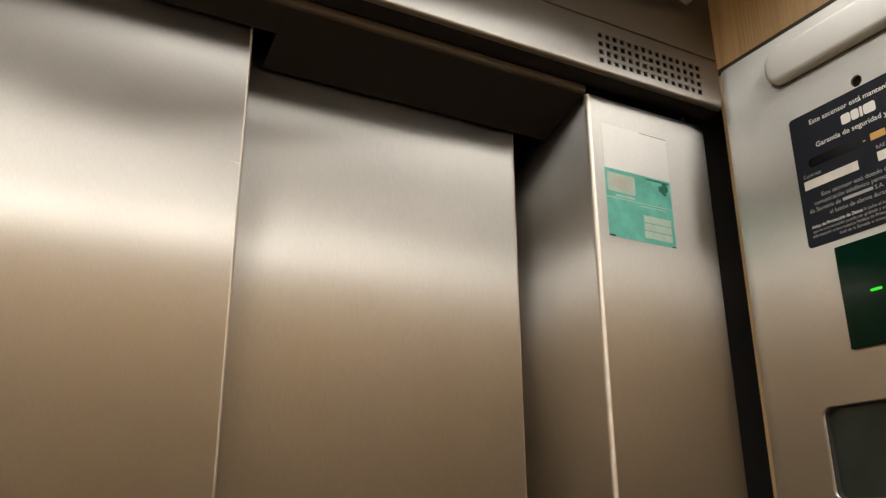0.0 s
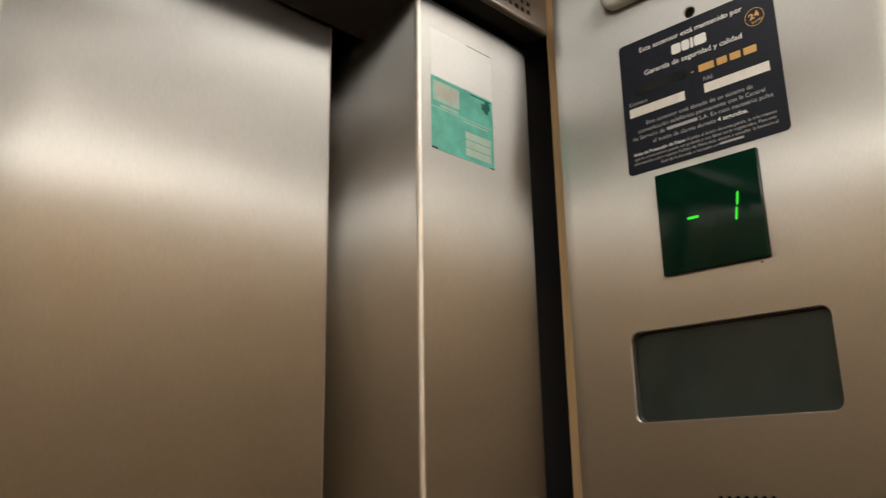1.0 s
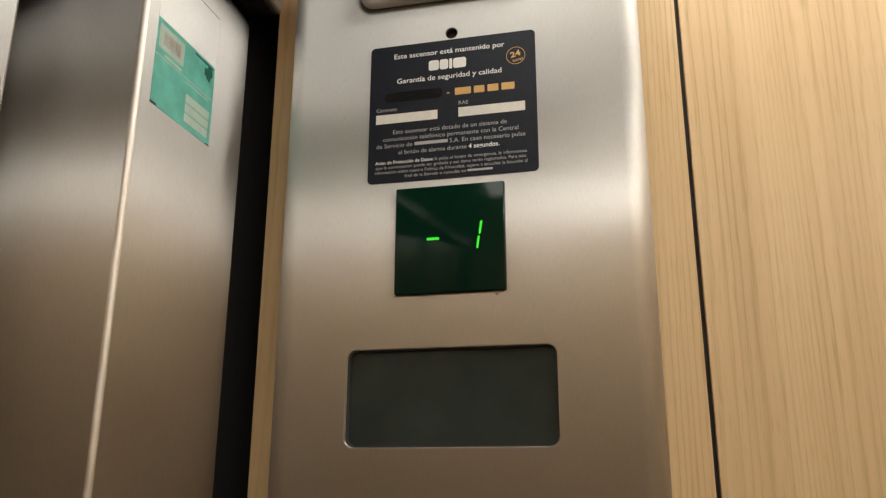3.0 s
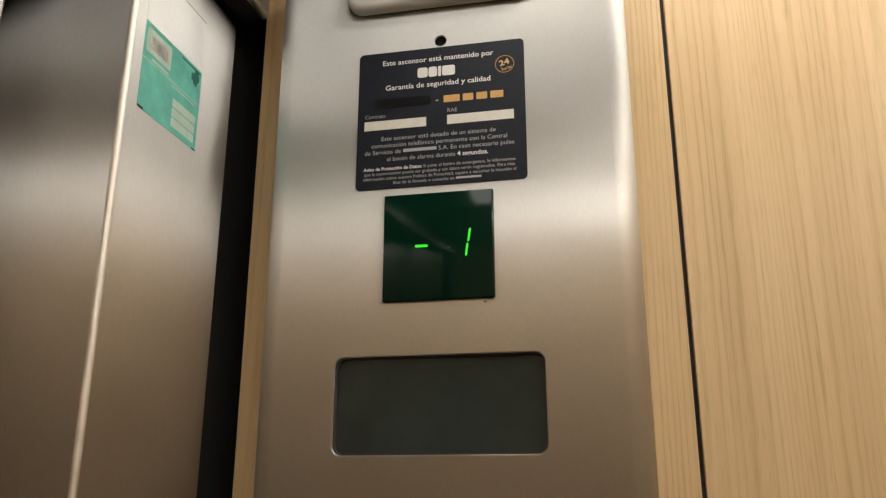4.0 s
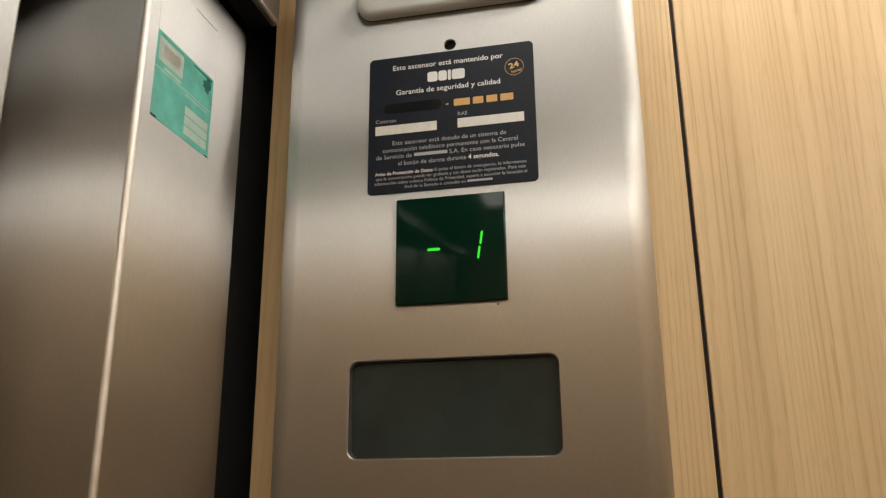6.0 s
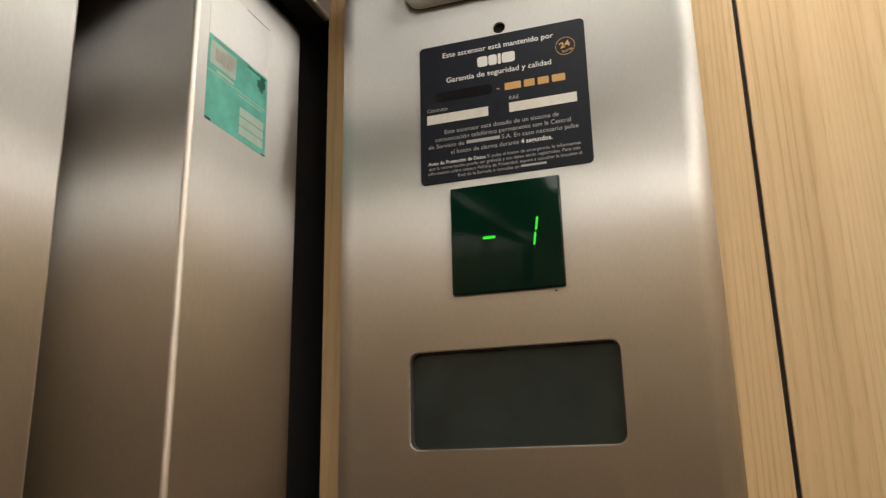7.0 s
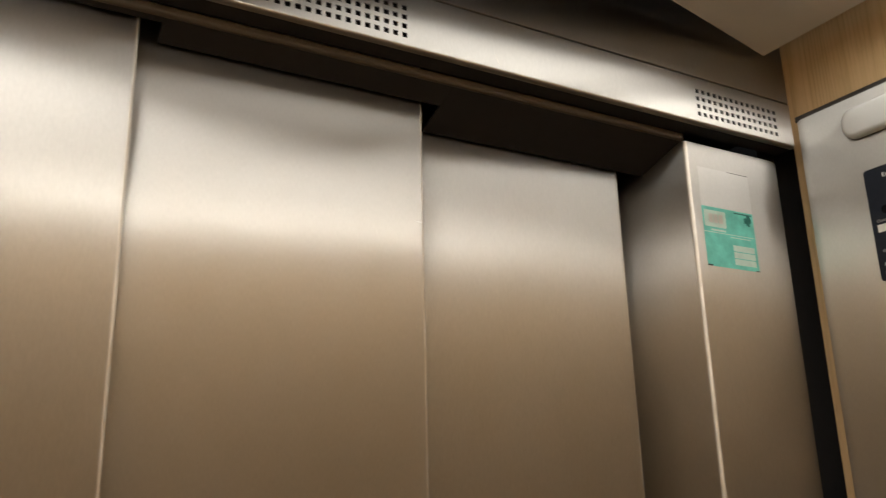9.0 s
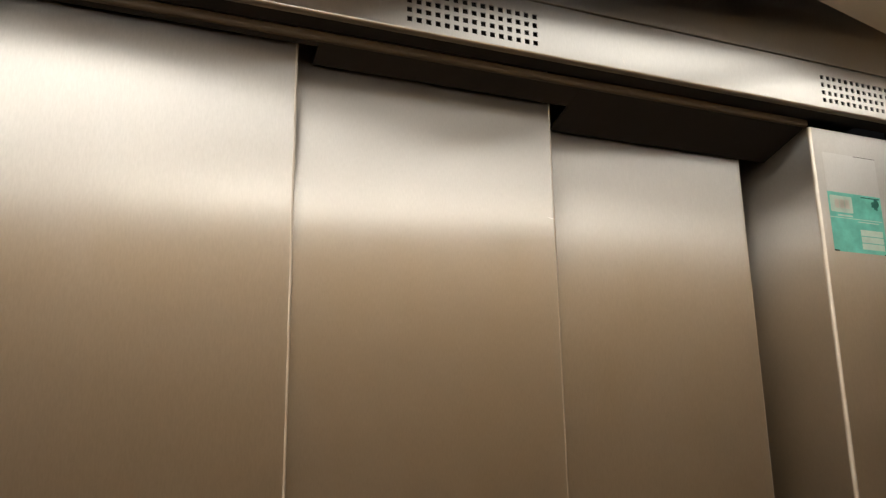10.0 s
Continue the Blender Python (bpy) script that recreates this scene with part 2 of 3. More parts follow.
def chamfer(outer, inner, w_out, w_in, frame_matrix):
    """A sloping band between two loops of the same number of points."""
    bm = bmesh.new()
    a = [bm.verts.new((u, v, w_out)) for u, v in outer]
    b = [bm.verts.new((u, v, w_in)) for u, v in inner]
    c = [bm.verts.new((u, v, w_in - 0.0006)) for u, v in outer]
    n = len(a)
    for i in range(n):
        k = (i + 1) % n
        bm.faces.new((a[i], a[k], b[k], b[i]))
        bm.faces.new((b[i], b[k], c[k], c[i]))
        bm.faces.new((c[i], c[k], a[k], a[i]))
    bmesh.ops.recalc_face_normals(bm, faces=bm.faces[:])
    bm.transform(frame_matrix)
    return bm


def swept(profile, a, b, axis):
    """A closed profile of (p, q) pushed from a to b along an axis: 'z' takes (x, y), 'x' takes (y, z)."""
    bm = bmesh.new()
    put = (lambda p, q, t: (p, q, t)) if axis == "z" else (lambda p, q, t: (t, p, q)) if axis == "x" else (lambda p, q, t: (p, t, q))
    ends = [[bm.verts.new(put(p, q, t)) for p, q in profile] for t in (a, b)]
    n = len(profile)
    for i in range(n):
        bm.faces.new((ends[0][i], ends[0][(i + 1) % n], ends[1][(i + 1) % n], ends[1][i]))
    for e in ends:
        bm.faces.new(e)
    bmesh.ops.recalc_face_normals(bm, faces=bm.faces[:])
    return bm


def smooth_by_angle(ob, angle=35):
    for poly in ob.data.polygons:
        poly.use_smooth = True
    ob.data.set_sharp_from_angle(angle=radians(angle))
    return ob


def lettering(text, u0, u1, v, height, w, frame_matrix, mat, parent, bold=0.0, turn=0.0, align="left", name="printed_line"):
    """One line of raised print whose letters fill u0 to u1 about the middle height v."""
    curve = bpy.data.curves.new("print", "FONT")
    curve.body, curve.size, curve.resolution_u, curve.offset = text, 1.0, 3, bold - 0.002
    ob = bpy.data.objects.new("print", curve)
    scene.collection.objects.link(ob)
    bpy.context.view_layer.update()
    mesh = bpy.data.meshes.new_from_object(ob.evaluated_get(bpy.context.evaluated_depsgraph_get()))
    bpy.data.objects.remove(ob)
    bpy.data.curves.remove(curve)
    bm = bmesh.new()
    bm.from_mesh(mesh)
    bpy.data.meshes.remove(mesh)
    xs = [q.co.x for q in bm.verts]
    lo, hi = min(xs), max(xs)
    sx, sy = (u1 - u0) / (hi - lo), height / 0.70
    mid = ((u0 + u1) / 2, v)
    place = Matrix.Translation((mid[0], mid[1], w)) @ Matrix.Rotation(radians(turn), 4, "Z") @ Matrix.Diagonal((sx, sy, 1, 1)) @ Matrix.Translation((-(lo + hi) / 2, -0.35, 0))
    bm.transform(frame_matrix @ place)
    return part(name, bm, mat, parent)


def strip(u0, v0, u1, v1, w, depth, frame_matrix, mat, parent, name, r=0.0, label=""):
    pts = rounded(u0, v0, u1, v1, r, 3) if r else [(u0, v0), (u1, v0), (u1, v1), (u0, v1)]
    return part(name, plate(pts, (), w, w + depth, frame_matrix), mat, parent, label)


# ---- setting ----
floor = part("floor", box((LEFT_X - 0.1, REAR_Y - 0.1, -0.06), (WOOD_X + 0.12, 0.50, 0.0)), FLOORING)
tagged(floor, "dark brown lift cabin floor covering", "floor", kind="structure")

MID_X = LEFT_X / 2
cut = [(LEFT_X, REAR_Y + 0.03), (0.0, REAR_Y + 0.03), (0.0, 0.146), (MID_X, 0.146 + 0.2 * MID_X), (LEFT_X, 0.146)]
CEILING_LAMPS = [(-1.085, -0.50, 0.17, 0.64, 0.02), (-0.110, -0.44, 0.12, 0.76, 0.02), (-0.600, -0.785, 0.70, 0.10, 0.02), (-0.420, -0.062, 0.45, 0.14, 0.02)]
wells = [rounded(x - a / 2, y - b / 2, x + a / 2, y + b / 2, 0.012) for x, y, a, b, deep in CEILING_LAMPS]
ceiling = part("ceiling", plate(cut, wells, CEIL_Z, CEIL_Z + 0.012, Matrix.Identity(4)), CEILING)
tagged(ceiling, "matt cream suspended lift ceiling panel", "ceiling", kind="structure")
roof = part("ceiling_upper", box((LEFT_X - 0.1, REAR_Y - 0.1, ROOF_Z), (WOOD_X + 0.12, 0.50, ROOF_Z + 0.04)), SOFFIT)
tagged(roof, "dark cabin roof above the suspended ceiling", "ceiling", kind="structure")

wall_right = thing("wall_right", (WOOD_X + 0.03, -0.5, 0), "pale oak laminate wall panels with a dark joint", "wall", kind="structure")
SEAM_Y = -0.2627
part("backing", box((WOOD_X + 0.010, REAR_Y, 0), (WOOD_X + 0.05, 0.153, ROOF_Z)), BLACK, wall_right)
part("panel", box((WOOD_X, SEAM_Y + 0.002, 0.004), (WOOD_X + 0.0095, 0.1552, ROOF_Z - 0.002), 0.0006, 1), OAK, wall_right)
part("panel", box((WOOD_X, SEAM_Y - 0.60, 0.004), (WOOD_X + 0.0095, SEAM_Y - 0.002, ROOF_Z - 0.002), 0.0006, 1), OAK, wall_right)
part("panel", box((WOOD_X, REAR_Y, 0.004), (WOOD_X + 0.0095, SEAM_Y - 0.604, ROOF_Z - 0.002), 0.0006, 1), OAK, wall_right)

# Left and rear walls use the darkened oak so steel reflections stay dim.
wall_left = thing("wall_left", (LEFT_X - 0.03, -0.5, 0), "unseen oak laminate wall panels with dark joints, darkened to dim reflections", "wall", kind="structure")
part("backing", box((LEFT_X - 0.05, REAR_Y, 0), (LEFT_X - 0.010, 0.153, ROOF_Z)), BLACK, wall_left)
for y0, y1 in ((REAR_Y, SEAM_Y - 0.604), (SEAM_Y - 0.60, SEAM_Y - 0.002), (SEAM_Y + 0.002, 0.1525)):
    part("panel", box((LEFT_X - 0.0095, y0, 0.004), (LEFT_X, y1, ROOF_Z - 0.002), 0.0006, 1), DIMMED_OAK, wall_left)
wall_rear = part("wall_rear", box((LEFT_X - 0.05, REAR_Y - 0.05, 0), (WOOD_X + 0.05, REAR_Y - 0.001, ROOF_Z)), DIMMED_OAK)
tagged(wall_rear, "unseen oak laminate rear cabin wall, darkened to dim reflections", "wall", kind="structure")
gap = part("trim_gap", box((0.060, JAMB_Y + 0.012, 0), (0.16, JAMB_Y + 0.04, ROOF_Z)), BLACK)
tagged(gap, "black recessed joint between door post and oak wall", "trim", kind="structure")
outer = part("wall_shaft", box((LEFT_X - 0.1, 0.46, 0), (WOOD_X + 0.12, 0.50, ROOF_Z)), VOID)
tagged(outer, "dark shaft wall behind the landing door", "wall", kind="structure")


# ---- door portal ----
def post(x_in, x_out, label):
    """A folded steel door post: front face and reveal with a rounded fold in brighter, glint-toned steel."""
    s = 1 if x_out > x_in else -1
    r, n = 0.0045, 6
    ob = thing("door_post", ((x_in + x_out) / 2, JAMB_Y, 0), label, "door post", kind="structure")
    arc = [(x_in + s * r - s * r * math.cos(radians(90 * k / n)), JAMB_Y + r - r * math.sin(radians(90 * k / n))) for k in range(n + 1)]
    a, b = 0.034, 0.016
    bend = [(x_out - s * a + s * a * math.sin(radians(90 * k / 14)), JAMB_Y + b - b * math.cos(radians(90 * k / 14))) for k in range(15)]
    face = [arc[-1]] + bend + [(x_out - s * 0.002, JAMB_Y + b), (x_in + s * r, JAMB_Y + 0.013)]
    smooth_by_angle(part("face", swept(face, 0, SOFFIT_Z - 0.0005, "z"), STEEL, ob), 50)
    part("reveal", swept([arc[0], (x_in, REVEAL_Y), (x_in + s * 0.010, REVEAL_Y), (x_in + s * 0.010, JAMB_Y + r)], 0, SOFFIT_Z - 0.0005, "z"), STEEL, ob)
    # Separate brighter strip paints the lamp's glint along the rounded corner.
    smooth_by_angle(part("glint_fold", swept(arc + [(x_in + s * r, JAMB_Y + r)], 0, SOFFIT_Z - 0.0005, "z"), FOLD, ob, "corner fold, lamp glint put into brighter steel"), 50)
    return ob


post(JAMB_X, 0.060, "brushed stainless steel door post with glint-toned front fold")
post(OPEN_LEFT, LEFT_X, "brushed stainless steel door post with glint-toned front fold")


def transom():
    ob = thing("transom", (-0.6, TRANSOM_Y, 2.05), "brushed steel transom over the door with two square-hole grilles", "transom", kind="structure")
    z0, z1 = 2.048, 2.1155
    right = WOOD_X - 0.0008
    left = LEFT_X + 0.001
    pitch, hole, zp = 0.0109, 0.0060, 0.0110
    xs, zs = [left], [z0 + 0.004]
    for start in (-0.735, -0.142):
        for k in range(15):
            xs += [start + k * pitch, start + k * pitch + hole]
    xs.append(right)
    for k in range(4):
        zs += [2.0600 + k * zp, 2.0600 + k * zp + hole]
    zs.append(z1)
    bm = bmesh.new()
    y0, y1 = TRANSOM_Y, TRANSOM_Y + 0.0015
    grid = {}

    def vert(i, j, y):
        key = (i, j, y)
        if key not in grid:
            grid[key] = bm.verts.new((xs[i], y, zs[j]))
        return grid[key]

    def is_hole(i, j):
        return i % 2 == 1 and j % 2 == 1 and 0 < i < len(xs) - 2 and xs[i + 1] - xs[i] < 0.007 and j < len(zs) - 2

    for i in range(len(xs) - 1):
        for j in range(len(zs) - 1):
            if is_hole(i, j):
                for (a, b), (c, d) in (((i, j), (i + 1, j)), ((i + 1, j), (i + 1, j + 1)), ((i + 1, j + 1), (i, j + 1)), ((i, j + 1), (i, j))):
                    bm.faces.new((vert(a, b, y0), vert(c, d, y0), vert(c, d, y1), vert(a, b, y1)))
                continue
            bm.faces.new((vert(i, j, y0), vert(i + 1, j, y0), vert(i + 1, j + 1, y0), vert(i, j + 1, y0)))
            bm.faces.new((vert(i, j + 1, y1), vert(i + 1, j + 1, y1), vert(i + 1, j, y1), vert(i, j, y1)))
    part("grille_plate", bm, STEEL, ob)
    n, r = 6, 0.004
    arc = [(TRANSOM_Y + r - r * math.cos(radians(90 * k / n)), z0 + r - r * math.sin(radians(90 * k / n))) for k in range(n + 1)]
    prof = arc + [(TRANSOM_Y + 0.007, z0), (TRANSOM_Y + 0.007, z0 + 0.002), (TRANSOM_Y + 0.006, z0 + 0.002), (TRANSOM_Y + 0.002, z0 + r)]
    smooth_by_angle(part("bottom_fold", swept(prof, left, right, "x"), STEEL, ob, "worn bright lower fold"))
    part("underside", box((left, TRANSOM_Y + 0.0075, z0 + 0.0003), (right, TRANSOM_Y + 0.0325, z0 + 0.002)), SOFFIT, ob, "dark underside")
    part("upper_panel", box((left, TRANSOM_Y, z1 + 0.0022), (right, TRANSOM_Y + 0.012, ROOF_Z - 0.001), 0.0006, 1), STEEL, ob, "plain brushed steel upper strip")
    outward = Matrix.Translation((0, TRANSOM_Y, 0)) @ ON_FRONT
    scratch = [(-0.4641, 2.0728), (-0.4616, 2.0629), (-0.4560, 2.0529), (-0.4609, 2.0632)]
    part("scratch", plate(scratch, (), 0.0001, 0.0002, outward), FOLD, ob, "thin bright scratch")
    # Added sheet whose colour gives the shade seen through the grille holes.
    part("cavity", box((left, TRANSOM_Y + 0.022, z0 + 0.0025), (right, TRANSOM_Y + 0.030, ROOF_Z - 0.002)), VOID, ob, "near-black sheet for the shade behind the grilles")
    return ob


transom()


def door_head():
    """The soffit of the door opening, slotted where the three leaves run."""
    ob = thing("door_head", (-0.65, 0.26, SOFFIT_Z), "dark steel door head with slots for the sliding leaves", "door head", kind="structure")
    n, r, y = 6, 0.004, JAMB_Y
    arc = [(y + r - r * math.cos(radians(90 * k / n)), SOFFIT_Z + r - r * math.sin(radians(90 * k / n))) for k in range(n + 1)]
    prof = arc + [(y + 0.006, SOFFIT_Z), (y + 0.006, SOFFIT_Z + 0.009), (y, SOFFIT_Z + 0.009)]
    smooth_by_angle(part("front_fold", swept(prof, OPEN_LEFT + 0.001, JAMB_X - 0.0005, "x"), DULL, ob, "dull dark brown front fold"))
    y0 = y + 0.0065
    ends = (OPEN_LEFT + 0.001, DOOR_EDGE[0] + 0.020, DOOR_EDGE[1] + 0.022, JAMB_X - 0.0005)
    for x0, x1, leaf_y in zip(ends, ends[1:], DOOR_Y):
        y1 = leaf_y - 0.005
        z = SOFFIT_Z - 0.31 * (y1 - y0)
        slope = [(y0, SOFFIT_Z), (y1, z), (y1, z + 0.003), (y0, SOFFIT_Z + 0.003)]
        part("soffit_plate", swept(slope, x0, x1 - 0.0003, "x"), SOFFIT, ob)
    # Added sheet above the slots; its near-black stands for their shade.
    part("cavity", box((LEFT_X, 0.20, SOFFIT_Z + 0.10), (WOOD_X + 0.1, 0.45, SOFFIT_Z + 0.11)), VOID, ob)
    return ob


door_head()


# ---- sliding door ----
def door_leaf(x0, x1, y, label):
    leaf = thing("door_leaf", ((x0 + x1) / 2, y + 0.015, 0.008), label, "lift door", "sliding door leaves")
    r, n, d = 0.0030, 4, 0.021
    right = [(x1 - r + r * math.sin(radians(90 * k / n)), y + r - r * math.cos(radians(90 * k / n))) for k in range(n + 1)]
    prof = [(x0, y)] + right + [(x1, y + d), (x0, y + d)]
    smooth_by_angle(part("sheet", swept(prof, 0.008, SOFFIT_Z + 0.05, "z"), STEEL, leaf))
    q = r + 0.0003
    edge = [(x1 - r + q * math.sin(radians(90 * k / n)), y + r - q * math.cos(radians(90 * k / n))) for k in range(n + 1)]
    # Brighter skin on the rounded edge stands for its lamp highlight.
    smooth_by_angle(part("toned_edge", swept(edge + [(x1 - r, y + r)], 0.0085, SOFFIT_Z + 0.049, "z"), FOLD, leaf, "leaf edge, lamp glint put into brighter steel"), 50)
    part("hanger", box((x0 + 0.04, y + 0.004, SOFFIT_Z + 0.05), (x1 - 0.04, y + 0.017, SOFFIT_Z + 0.099)), BLACK, leaf, "dark hanger plate")
    return leaf


door_leaf(OPEN_LEFT + 0.004, DOOR_EDGE[0], DOOR_Y[0], "brushed stainless steel sliding door leaf, closed, foremost track")
middle_leaf = door_leaf(DOOR_EDGE[0] - 0.03, DOOR_EDGE[1], DOOR_Y[1], "brushed stainless steel sliding door leaf, closed, middle track")
door_leaf(DOOR_EDGE[1] - 0.03, DOOR_EDGE[2], DOOR_Y[2], "brushed stainless steel sliding door leaf, closed, against the post")

m2 = Matrix.Translation((0, DOOR_Y[1], 0)) @ ON_FRONT
part("scratch", plate([(-0.5312, 1.8830), (-0.5232, 1.8809), (-0.5178, 1.8812), (-0.5232, 1.8819)], (), 0.0001, 0.0003, m2), INK_WHITE, middle_leaf, "short bright scratch")


# ---- operating panel ----
def operating_panel():
    ob = thing("operating_panel", (0.02, -0.054, 1.0), "tall brushed steel operating panel with rounded edges on oak wall", "control panel")
    y_l, y_r, r = 0.117, -0.225, 0.018
    z0, z1 = 0.70, 2.062
    window = rounded(-0.0434, 1.5802, 0.1408, 1.6640, 0.0085)
    holes = [window, circle(0.051, 1.9670, 0.0060, 24)]
    for row in range(4):
        for k in range(7):
            holes.append(rounded(0.0285 + k * 0.0075, 1.5120 - row * 0.0085, 0.0330 + k * 0.0075, 1.5165 - row * 0.0085, 0.0012, 2))
    outline = [(-y_l + r, z0), (-y_r - r, z0), (-y_r - r, z1), (-y_l + r, z1)]
    part("face_plate", plate(outline, holes, -0.003, 0.0, ON_PANEL), STEEL_PANEL, ob)
    n = 10
    for name, sign, y_edge in (("rounded_edge", 1, y_l), ("rounded_edge", -1, y_r)):
        c = y_edge - sign * r
        arc = [(0.016 * (1 - math.cos(radians(90 * k / n))), c + sign * r * math.sin(radians(90 * k / n))) for k in range(n + 1)]
        prof = arc + [(WOOD_X - 0.0005, y_edge), (WOOD_X - 0.0005, y_edge - sign * 0.002), (0.003, c)]
        smooth_by_angle(part(name, swept(prof, z0, z1, "z"), STEEL_PANEL, ob), 50)
    part("top_cap", box((0.004, y_r + 0.002, z1 + 0.0003), (WOOD_X - 0.001, y_l - 0.002, z1 + 0.0085), 0.001), TRIM, ob)
    # Near-black backings put the shade into the hole and speaker openings.
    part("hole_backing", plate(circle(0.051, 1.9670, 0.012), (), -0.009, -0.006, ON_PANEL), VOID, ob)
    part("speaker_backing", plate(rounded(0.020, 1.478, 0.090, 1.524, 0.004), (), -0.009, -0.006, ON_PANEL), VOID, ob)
    return ob


cop = operating_panel()


def emergency_bar():
    shape = rounded(-0.042, 2.0035, 0.147, 2.0440, 0.0165, 8)
    smooth_by_angle(part("lamp_cover", plate(shape, (), 0.0005, 0.012, ON_PANEL, 0.006), PLASTIC, cop, "pale grey rounded plastic lamp cover"))
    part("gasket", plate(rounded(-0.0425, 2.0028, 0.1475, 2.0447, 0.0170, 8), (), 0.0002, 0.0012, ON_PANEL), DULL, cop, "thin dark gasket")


emergency_bar()


def floor_display():
    body = smooth_by_angle(part("display", plate(rounded(0.0, 1.711, 0.100, 1.810, 0.0012, 2), (), 0.0003, 0.005, ON_PANEL, 0.0012), GREEN_GLASS, cop, "glossy dark green acrylic floor display, lit minus one"), 40)
    w = 0.0051

    def segment(pts):
        part("segment", plate(pts, (), w, w + 0.0003, ON_PANEL), SEGMENT, body, "glowing green bar")

    segment([(0.0290, 1.7600), (0.0302, 1.7588), (0.0403, 1.7588), (0.0413, 1.7600), (0.0401, 1.7613), (0.0302, 1.7613)])
    segment([(0.0772, 1.7615), (0.0785, 1.7628), (0.0800, 1.7730), (0.0795, 1.7744), (0.0780, 1.7733), (0.0766, 1.7628)])
    segment([(0.0752, 1.7484), (0.0762, 1.7497), (0.0776, 1.7594), (0.0768, 1.7606), (0.0757, 1.7596), (0.0744, 1.7497)])


floor_display()


def readout():
    part("window_pane", plate(rounded(-0.050, 1.574, 0.147, 1.670, 0.009), (), -0.011, -0.008, ON_PANEL), SMOKED, cop, "smoked dark readout window, switched off")
    part("window_rim", plate(rounded(-0.0457, 1.578, 0.1430, 1.6662, 0.0095), [rounded(-0.0417, 1.5815, 0.1393, 1.6625, 0.0075)], -0.0078, -0.0031, ON_PANEL), BLACK, cop, "black inner rim")


readout()
# Real chamfer, in the brighter steel that carries the rim's glint.
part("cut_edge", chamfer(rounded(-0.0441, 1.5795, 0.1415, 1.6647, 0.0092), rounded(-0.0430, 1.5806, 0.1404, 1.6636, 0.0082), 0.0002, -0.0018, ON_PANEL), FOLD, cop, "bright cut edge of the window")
part("chip", plate([(0.0895, 1.7080), (0.0915, 1.7074), (0.0925, 1.7086), (0.0902, 1.7090)], (), 0.0001, 0.0003, ON_PANEL), BLACK, cop, "small dark chip")


# ---- maintenance notice ----
def notice():
    ob = thing("notice_sticker", (0.0, -0.05, 1.887), "charcoal vinyl maintenance notice with white print and blank fields on steel", "sticker")
    u0, u1, v0, v1 = -0.0293, 0.1308, 1.8182, 1.9598
    wd, ht = u1 - u0, v1 - v0
    back = part("backing", plate(rounded(u0, v0, u1, v1, 0.0045), (), 0.0002, 0.0006, ON_PANEL), DECAL, ob)
    w = 0.00075

    def at(fu, fv):
        return u0 + fu * wd, v1 - (fv * 0.993 + 0.016) * ht

    def line(text, fu0, fu1, fv, cap, mat, bold=0.0):
        a, v = at(fu0, fv)
        b, _ = at(fu1, fv)
        lettering(text, a, b, v, cap * ht, w, ON_PANEL, mat, ob, bold)

    def bar(fu0, fu1, fv, h, mat, name, r=0.0, label=""):
        a, v = at(fu0, fv)
        b, _ = at(fu1, fv)
        strip(a, v - h * ht / 2, b, v + h * ht / 2, w - 0.0001, 0.00015, ON_PANEL, mat, ob, name, r, label)

    line("Este ascensor está mantenido por", 0.148, 0.820, 0.067, 0.037, INK_WHITE, 0.012)
    for a, b in ((0.363, 0.425), (0.430, 0.482), (0.488, 0.506), (0.512, 0.590)):
        bar(a, b, 0.166, 0.074, INK_WHITE, "logo_block", 0.0022 if b - a > 0.05 else 0.0004)
    line("Garantía de seguridad y calidad", 0.168, 0.800, 0.256, 0.037, INK_WHITE, 0.012)
    bar(0.095, 0.445, 0.374, 0.070, INK_BLACK, "marker_smear", 0.0040, "black marker stroke over a number")
    bar(0.474, 0.490, 0.384, 0.008, INK_GOLD, "printed_dash")
    for a, b in ((0.522, 0.618), (0.636, 0.698), (0.716, 0.780), (0.798, 0.874)):
        bar(a, b, 0.378, 0.050, INK_GOLD, "printed_bar", 0.0008, "gold printed bar")
    line("Contrato", 0.045, 0.170, 0.462, 0.027, INK_GREY)
    line("RAE", 0.545, 0.602, 0.463, 0.027, INK_GREY)
    bar(0.043, 0.418, 0.531, 0.066, FIELD, "blank_field", 0.0, "cream write-on field")
    bar(0.543, 0.932, 0.531, 0.066, FIELD, "blank_field", 0.0, "cream write-on field")
    line("Este ascensor está dotado de un sistema de", 0.150, 0.825, 0.630, 0.030, INK_GREY)
    line("comunicación telefónico permanente con la Central", 0.090, 0.890, 0.679, 0.030, INK_GREY)
    line("de Servicio de", 0.050, 0.268, 0.727, 0.030, INK_GREY)
    bar(0.282, 0.480, 0.727, 0.022, INK_GREY, "printed_bar")
    line("S.A. En caso necesario pulse", 0.492, 0.930, 0.727, 0.030, INK_GREY)
    line("el botón de alarma durante", 0.185, 0.590, 0.779, 0.030, INK_GREY)
    line("4 segundos.", 0.602, 0.780, 0.779, 0.031, INK_WHITE, 0.02)
    line("Aviso de Protección de Datos:", 0.045, 0.395, 0.846, 0.023, INK_WHITE, 0.02)
    line("Si pulsa el botón de emergencia, le informamos", 0.402, 0.935, 0.846, 0.022, INK_GREY)
    line("que la conversación puede ser grabada y sus datos serán registrados. Para más", 0.050, 0.930, 0.880, 0.022, INK_GREY)
    line("información sobre nuestra Política de Privacidad, espere a escuchar la locución al", 0.045, 0.937, 0.914, 0.022, INK_GREY)
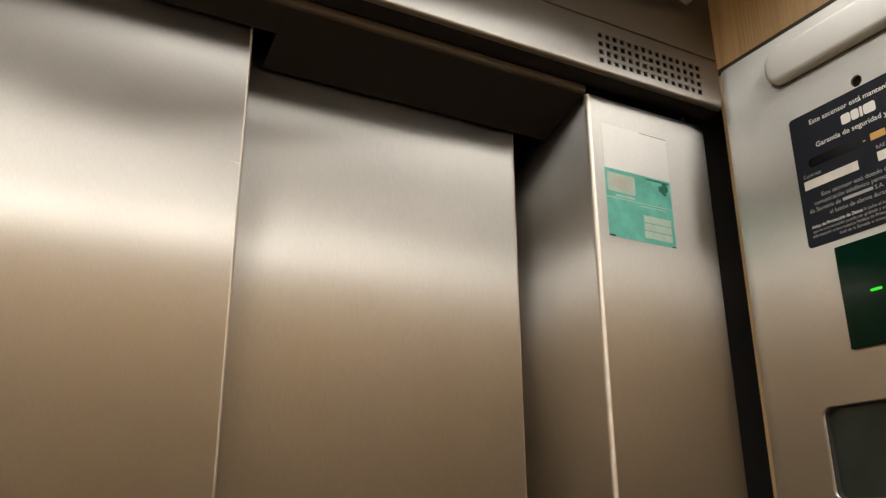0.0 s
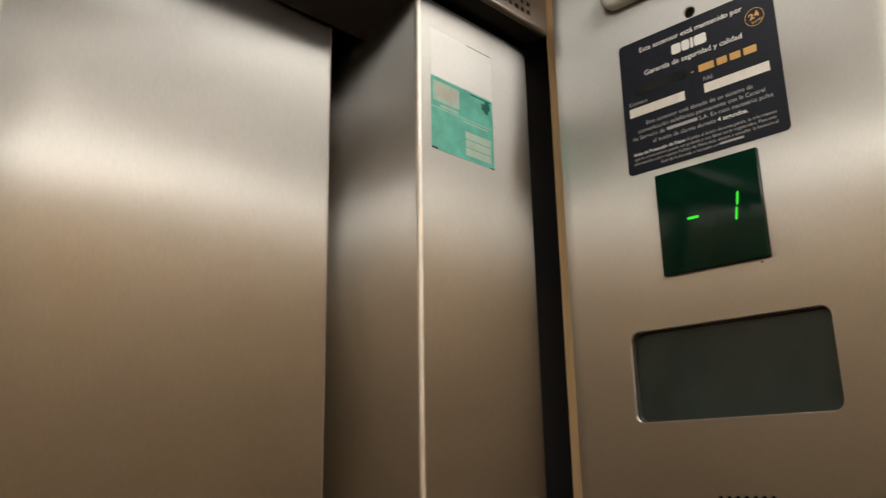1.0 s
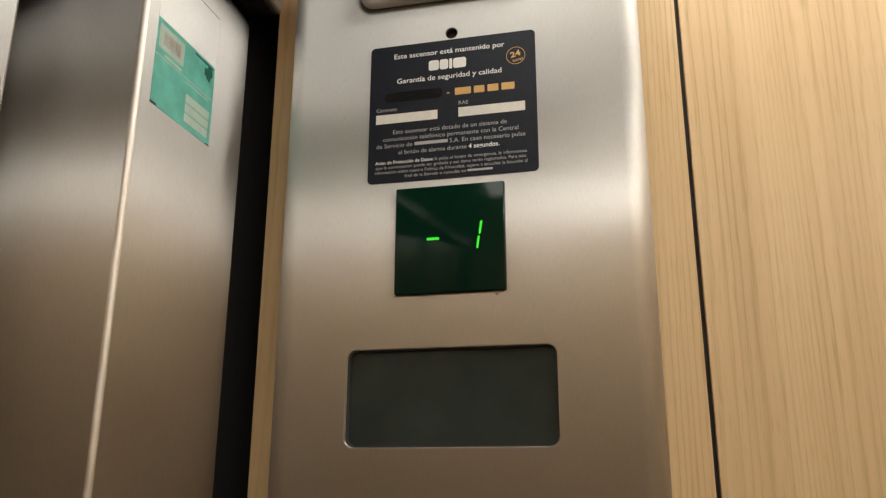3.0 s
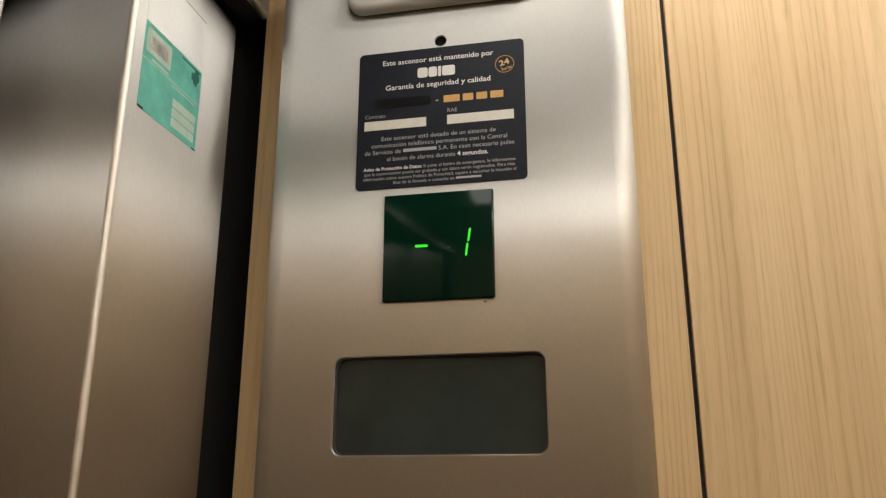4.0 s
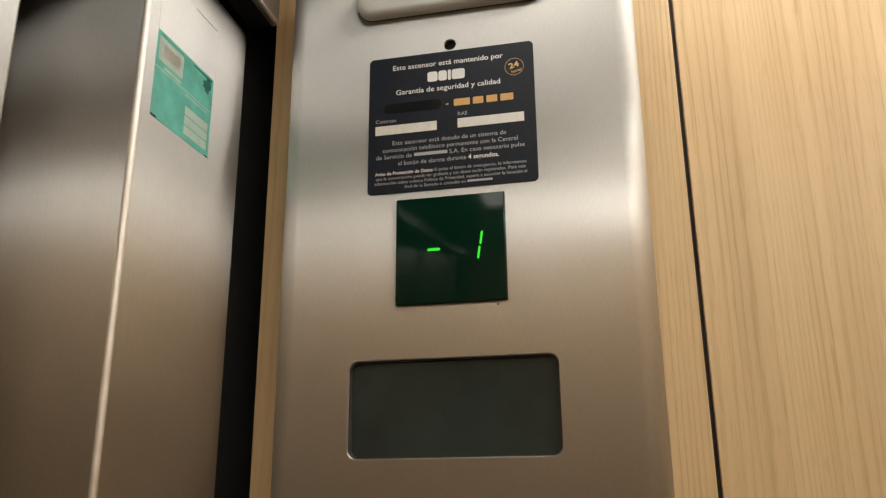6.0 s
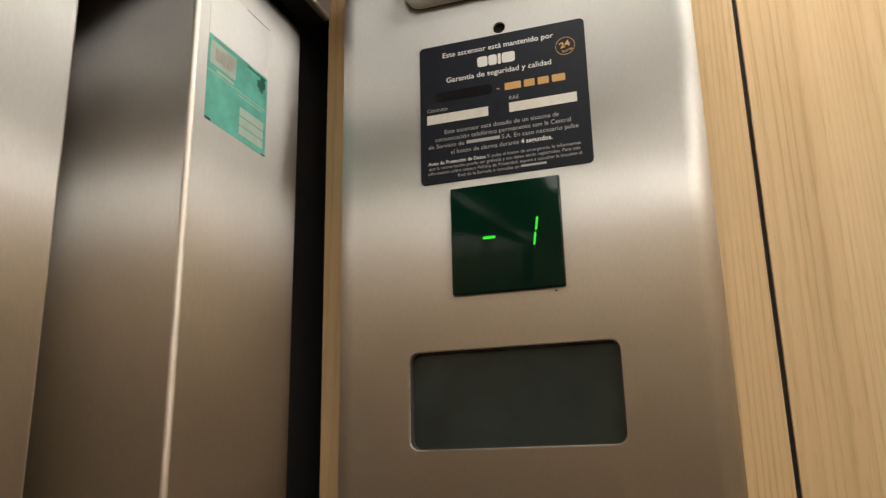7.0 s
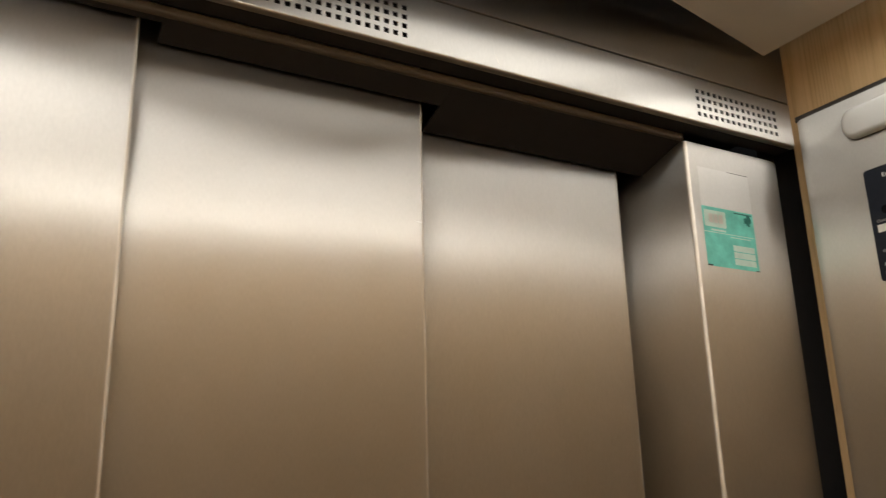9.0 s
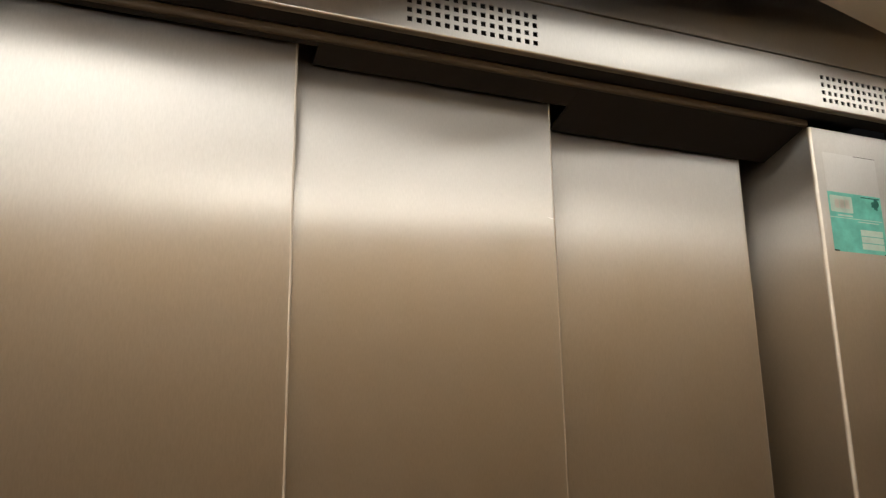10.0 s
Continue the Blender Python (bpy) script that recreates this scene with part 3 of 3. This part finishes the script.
    line("final de la llamada o consulte en", 0.225, 0.585, 0.948, 0.022, INK_GREY)
    bar(0.595, 0.740, 0.948, 0.014, INK_GREY, "printed_bar")
    cu, cv = at(0.885, 0.163)
    part("badge_ring", plate(circle(cu, cv, 0.0089, 32), [circle(cu, cv, 0.0085, 32)], w - 0.0001, w + 0.00005, ON_PANEL), INK_GOLD, ob, "thin gold ring")
    lettering("24", cu - 0.0052, cu + 0.0044, cv + 0.0018, 0.0056, w, ON_PANEL, INK_GOLD, ob, 0.03, 14, name="badge_number")
    lettering("horas", cu - 0.0028, cu + 0.0066, cv - 0.0042, 0.0032, w, ON_PANEL, INK_GOLD, ob, 0.01, 14, name="badge_word")


notice()


# ---- inspection sticker ----
def inspection():
    ob = thing("inspection_sticker", (-0.07, JAMB_Y, 1.93), "faded teal inspection sticker with blank table stuck on the door post", "sticker")
    m = Matrix.Translation((0, JAMB_Y, 0)) @ ON_FRONT
    u0, u1, v0, v1, vt = -0.1195, -0.0205, 1.8640, 1.9475, 2.0035
    part("clear_film", plate(rounded(u0, v1 - 0.001, u1, vt, 0.001), (), 0.0001, 0.0003, m), STEEL_FILM, ob, "bleached blank upper part")
    part("printed_sheet", plate(rounded(u0, v0, u1, v1, 0.001), (), 0.0001, 0.0004, m), TEAL, ob, "teal printed lower part")
    w, d = 0.00045, 0.00012
    wd, ht = u1 - u0, v1 - v0

    def patch(a, b, c, e, mat, name, label="", r=0.0):
        strip(u0 + a * wd, v1 - e * ht, u0 + b * wd, v1 - c * ht, w, d, m, mat, ob, name, r, label)

    patch(0.03, 0.44, 0.06, 0.34, TEAL_PALE, "pale_block", "pale logo field", 0.002)
    w = 0.0006
    for k in range(3):
        patch(0.11 + 0.095 * k, 0.19 + 0.095 * k, 0.12, 0.27, CLEAR_FILM, "logo_block", "grey logo block", 0.001)
    w = 0.00045
    patch(0.0, 0.97, 0.425, 0.437, TEAL_PALE, "rule")
    patch(0.14, 0.42, 0.375, 0.405, TEAL_PALE, "printed_bar")
    patch(0.50, 0.90, 0.465, 0.480, TEAL_PALE, "printed_bar")
    for k in range(3):
        patch(0.53, 0.95, 0.60 + 0.115 * k, 0.70 + 0.115 * k, TEAL_PALE, "table_cell", "blank pale table cell")
    patch(0.62, 0.97, 0.030, 0.050, TEAL_DARK, "toned_edge")
    patch(0.0, 0.09, 0.975, 1.0, BLACK, "curled_corner", "dark curled corner")
    patch(0.93, 1.0, 0.985, 1.0, BLACK, "curled_corner", "dark curled corner")
    strip(u0 + 0.58 * wd, vt - 0.0006, u1, vt + 0.0001, 0.0003, 0.0001, m, SOFFIT, ob, "film_edge", 0.0, "lifted dirty film edge")
    rng = random.Random(5)
    cu, cv = u0 + 0.885 * wd, v1 - 0.15 * ht
    blot = []
    for k in range(18):
        a, r = 2 * math.pi * k / 18, rng.uniform(0.0045, 0.0085)
        blot.append((min(cu + r * math.cos(a), u1 - 0.0008), cv + 1.15 * r * math.sin(a)))
    part("dark_emblem", plate(blot, (), w, w + d, m), TEAL_DARK, ob, "worn dark emblem")


inspection()


# ---- ceiling lamps ----
def lamp(x, y, wide, long, deep, glow, label, group):
    ob = thing("ceiling_lamp", (x, y, CEIL_Z), label, "ceiling lamp", group)
    m = Matrix.Translation((x, y, CEIL_Z)) @ Matrix.Diagonal((1, -1, -1, 1))

    def rim(grow, radius):
        return rounded(-wide / 2 - grow, -long / 2 - grow, wide / 2 + grow, long / 2 + grow, radius)

    part("trim_ring", plate(rim(0.012, 0.016), [rim(-0.001, 0.011)], 0.0005, 0.003, m), PLASTIC, ob)
    part("well", plate(rim(0.003, 0.014), [rim(-0.001, 0.011)], -deep, -0.0125, m), PLASTIC, ob, "recessed well")
    part("diffuser", plate(rim(0.003, 0.014), (), -deep - 0.004, -deep - 0.0005, m), glow, ob, "glowing diffuser")
    part("housing", plate(rim(0.006, 0.016), (), -deep - 0.012, -deep - 0.0045, m), BLACK, ob, "dark lamp housing")
    return ob


for spot, glow in zip(CEILING_LAMPS, DIFFUSERS):
    lamp(*spot, glow, "long warm white strip lamp set in the ceiling, switched on", "ceiling strip lamps")


# ---- landing door behind the leaves ----
landing = thing("landing_door", (-0.6, 0.395, 0.0), "beige painted landing door with dark frame edge behind the leaves", "landing door")
part("door_sheet", box((OPEN_LEFT, 0.385, 0.0), (-0.136, 0.405, 1.998), 0.002), LANDING, landing)
part("edge_strip", box((-0.132, 0.375, 0.0), (-0.118, 0.405, 1.998), 0.002), FOLD, landing, "bright metal edge strip")
part("head_strip", box((OPEN_LEFT, 0.380, 1.999), (-0.118, 0.405, 2.080), 0.002), SOFFIT, landing, "dark header strip")
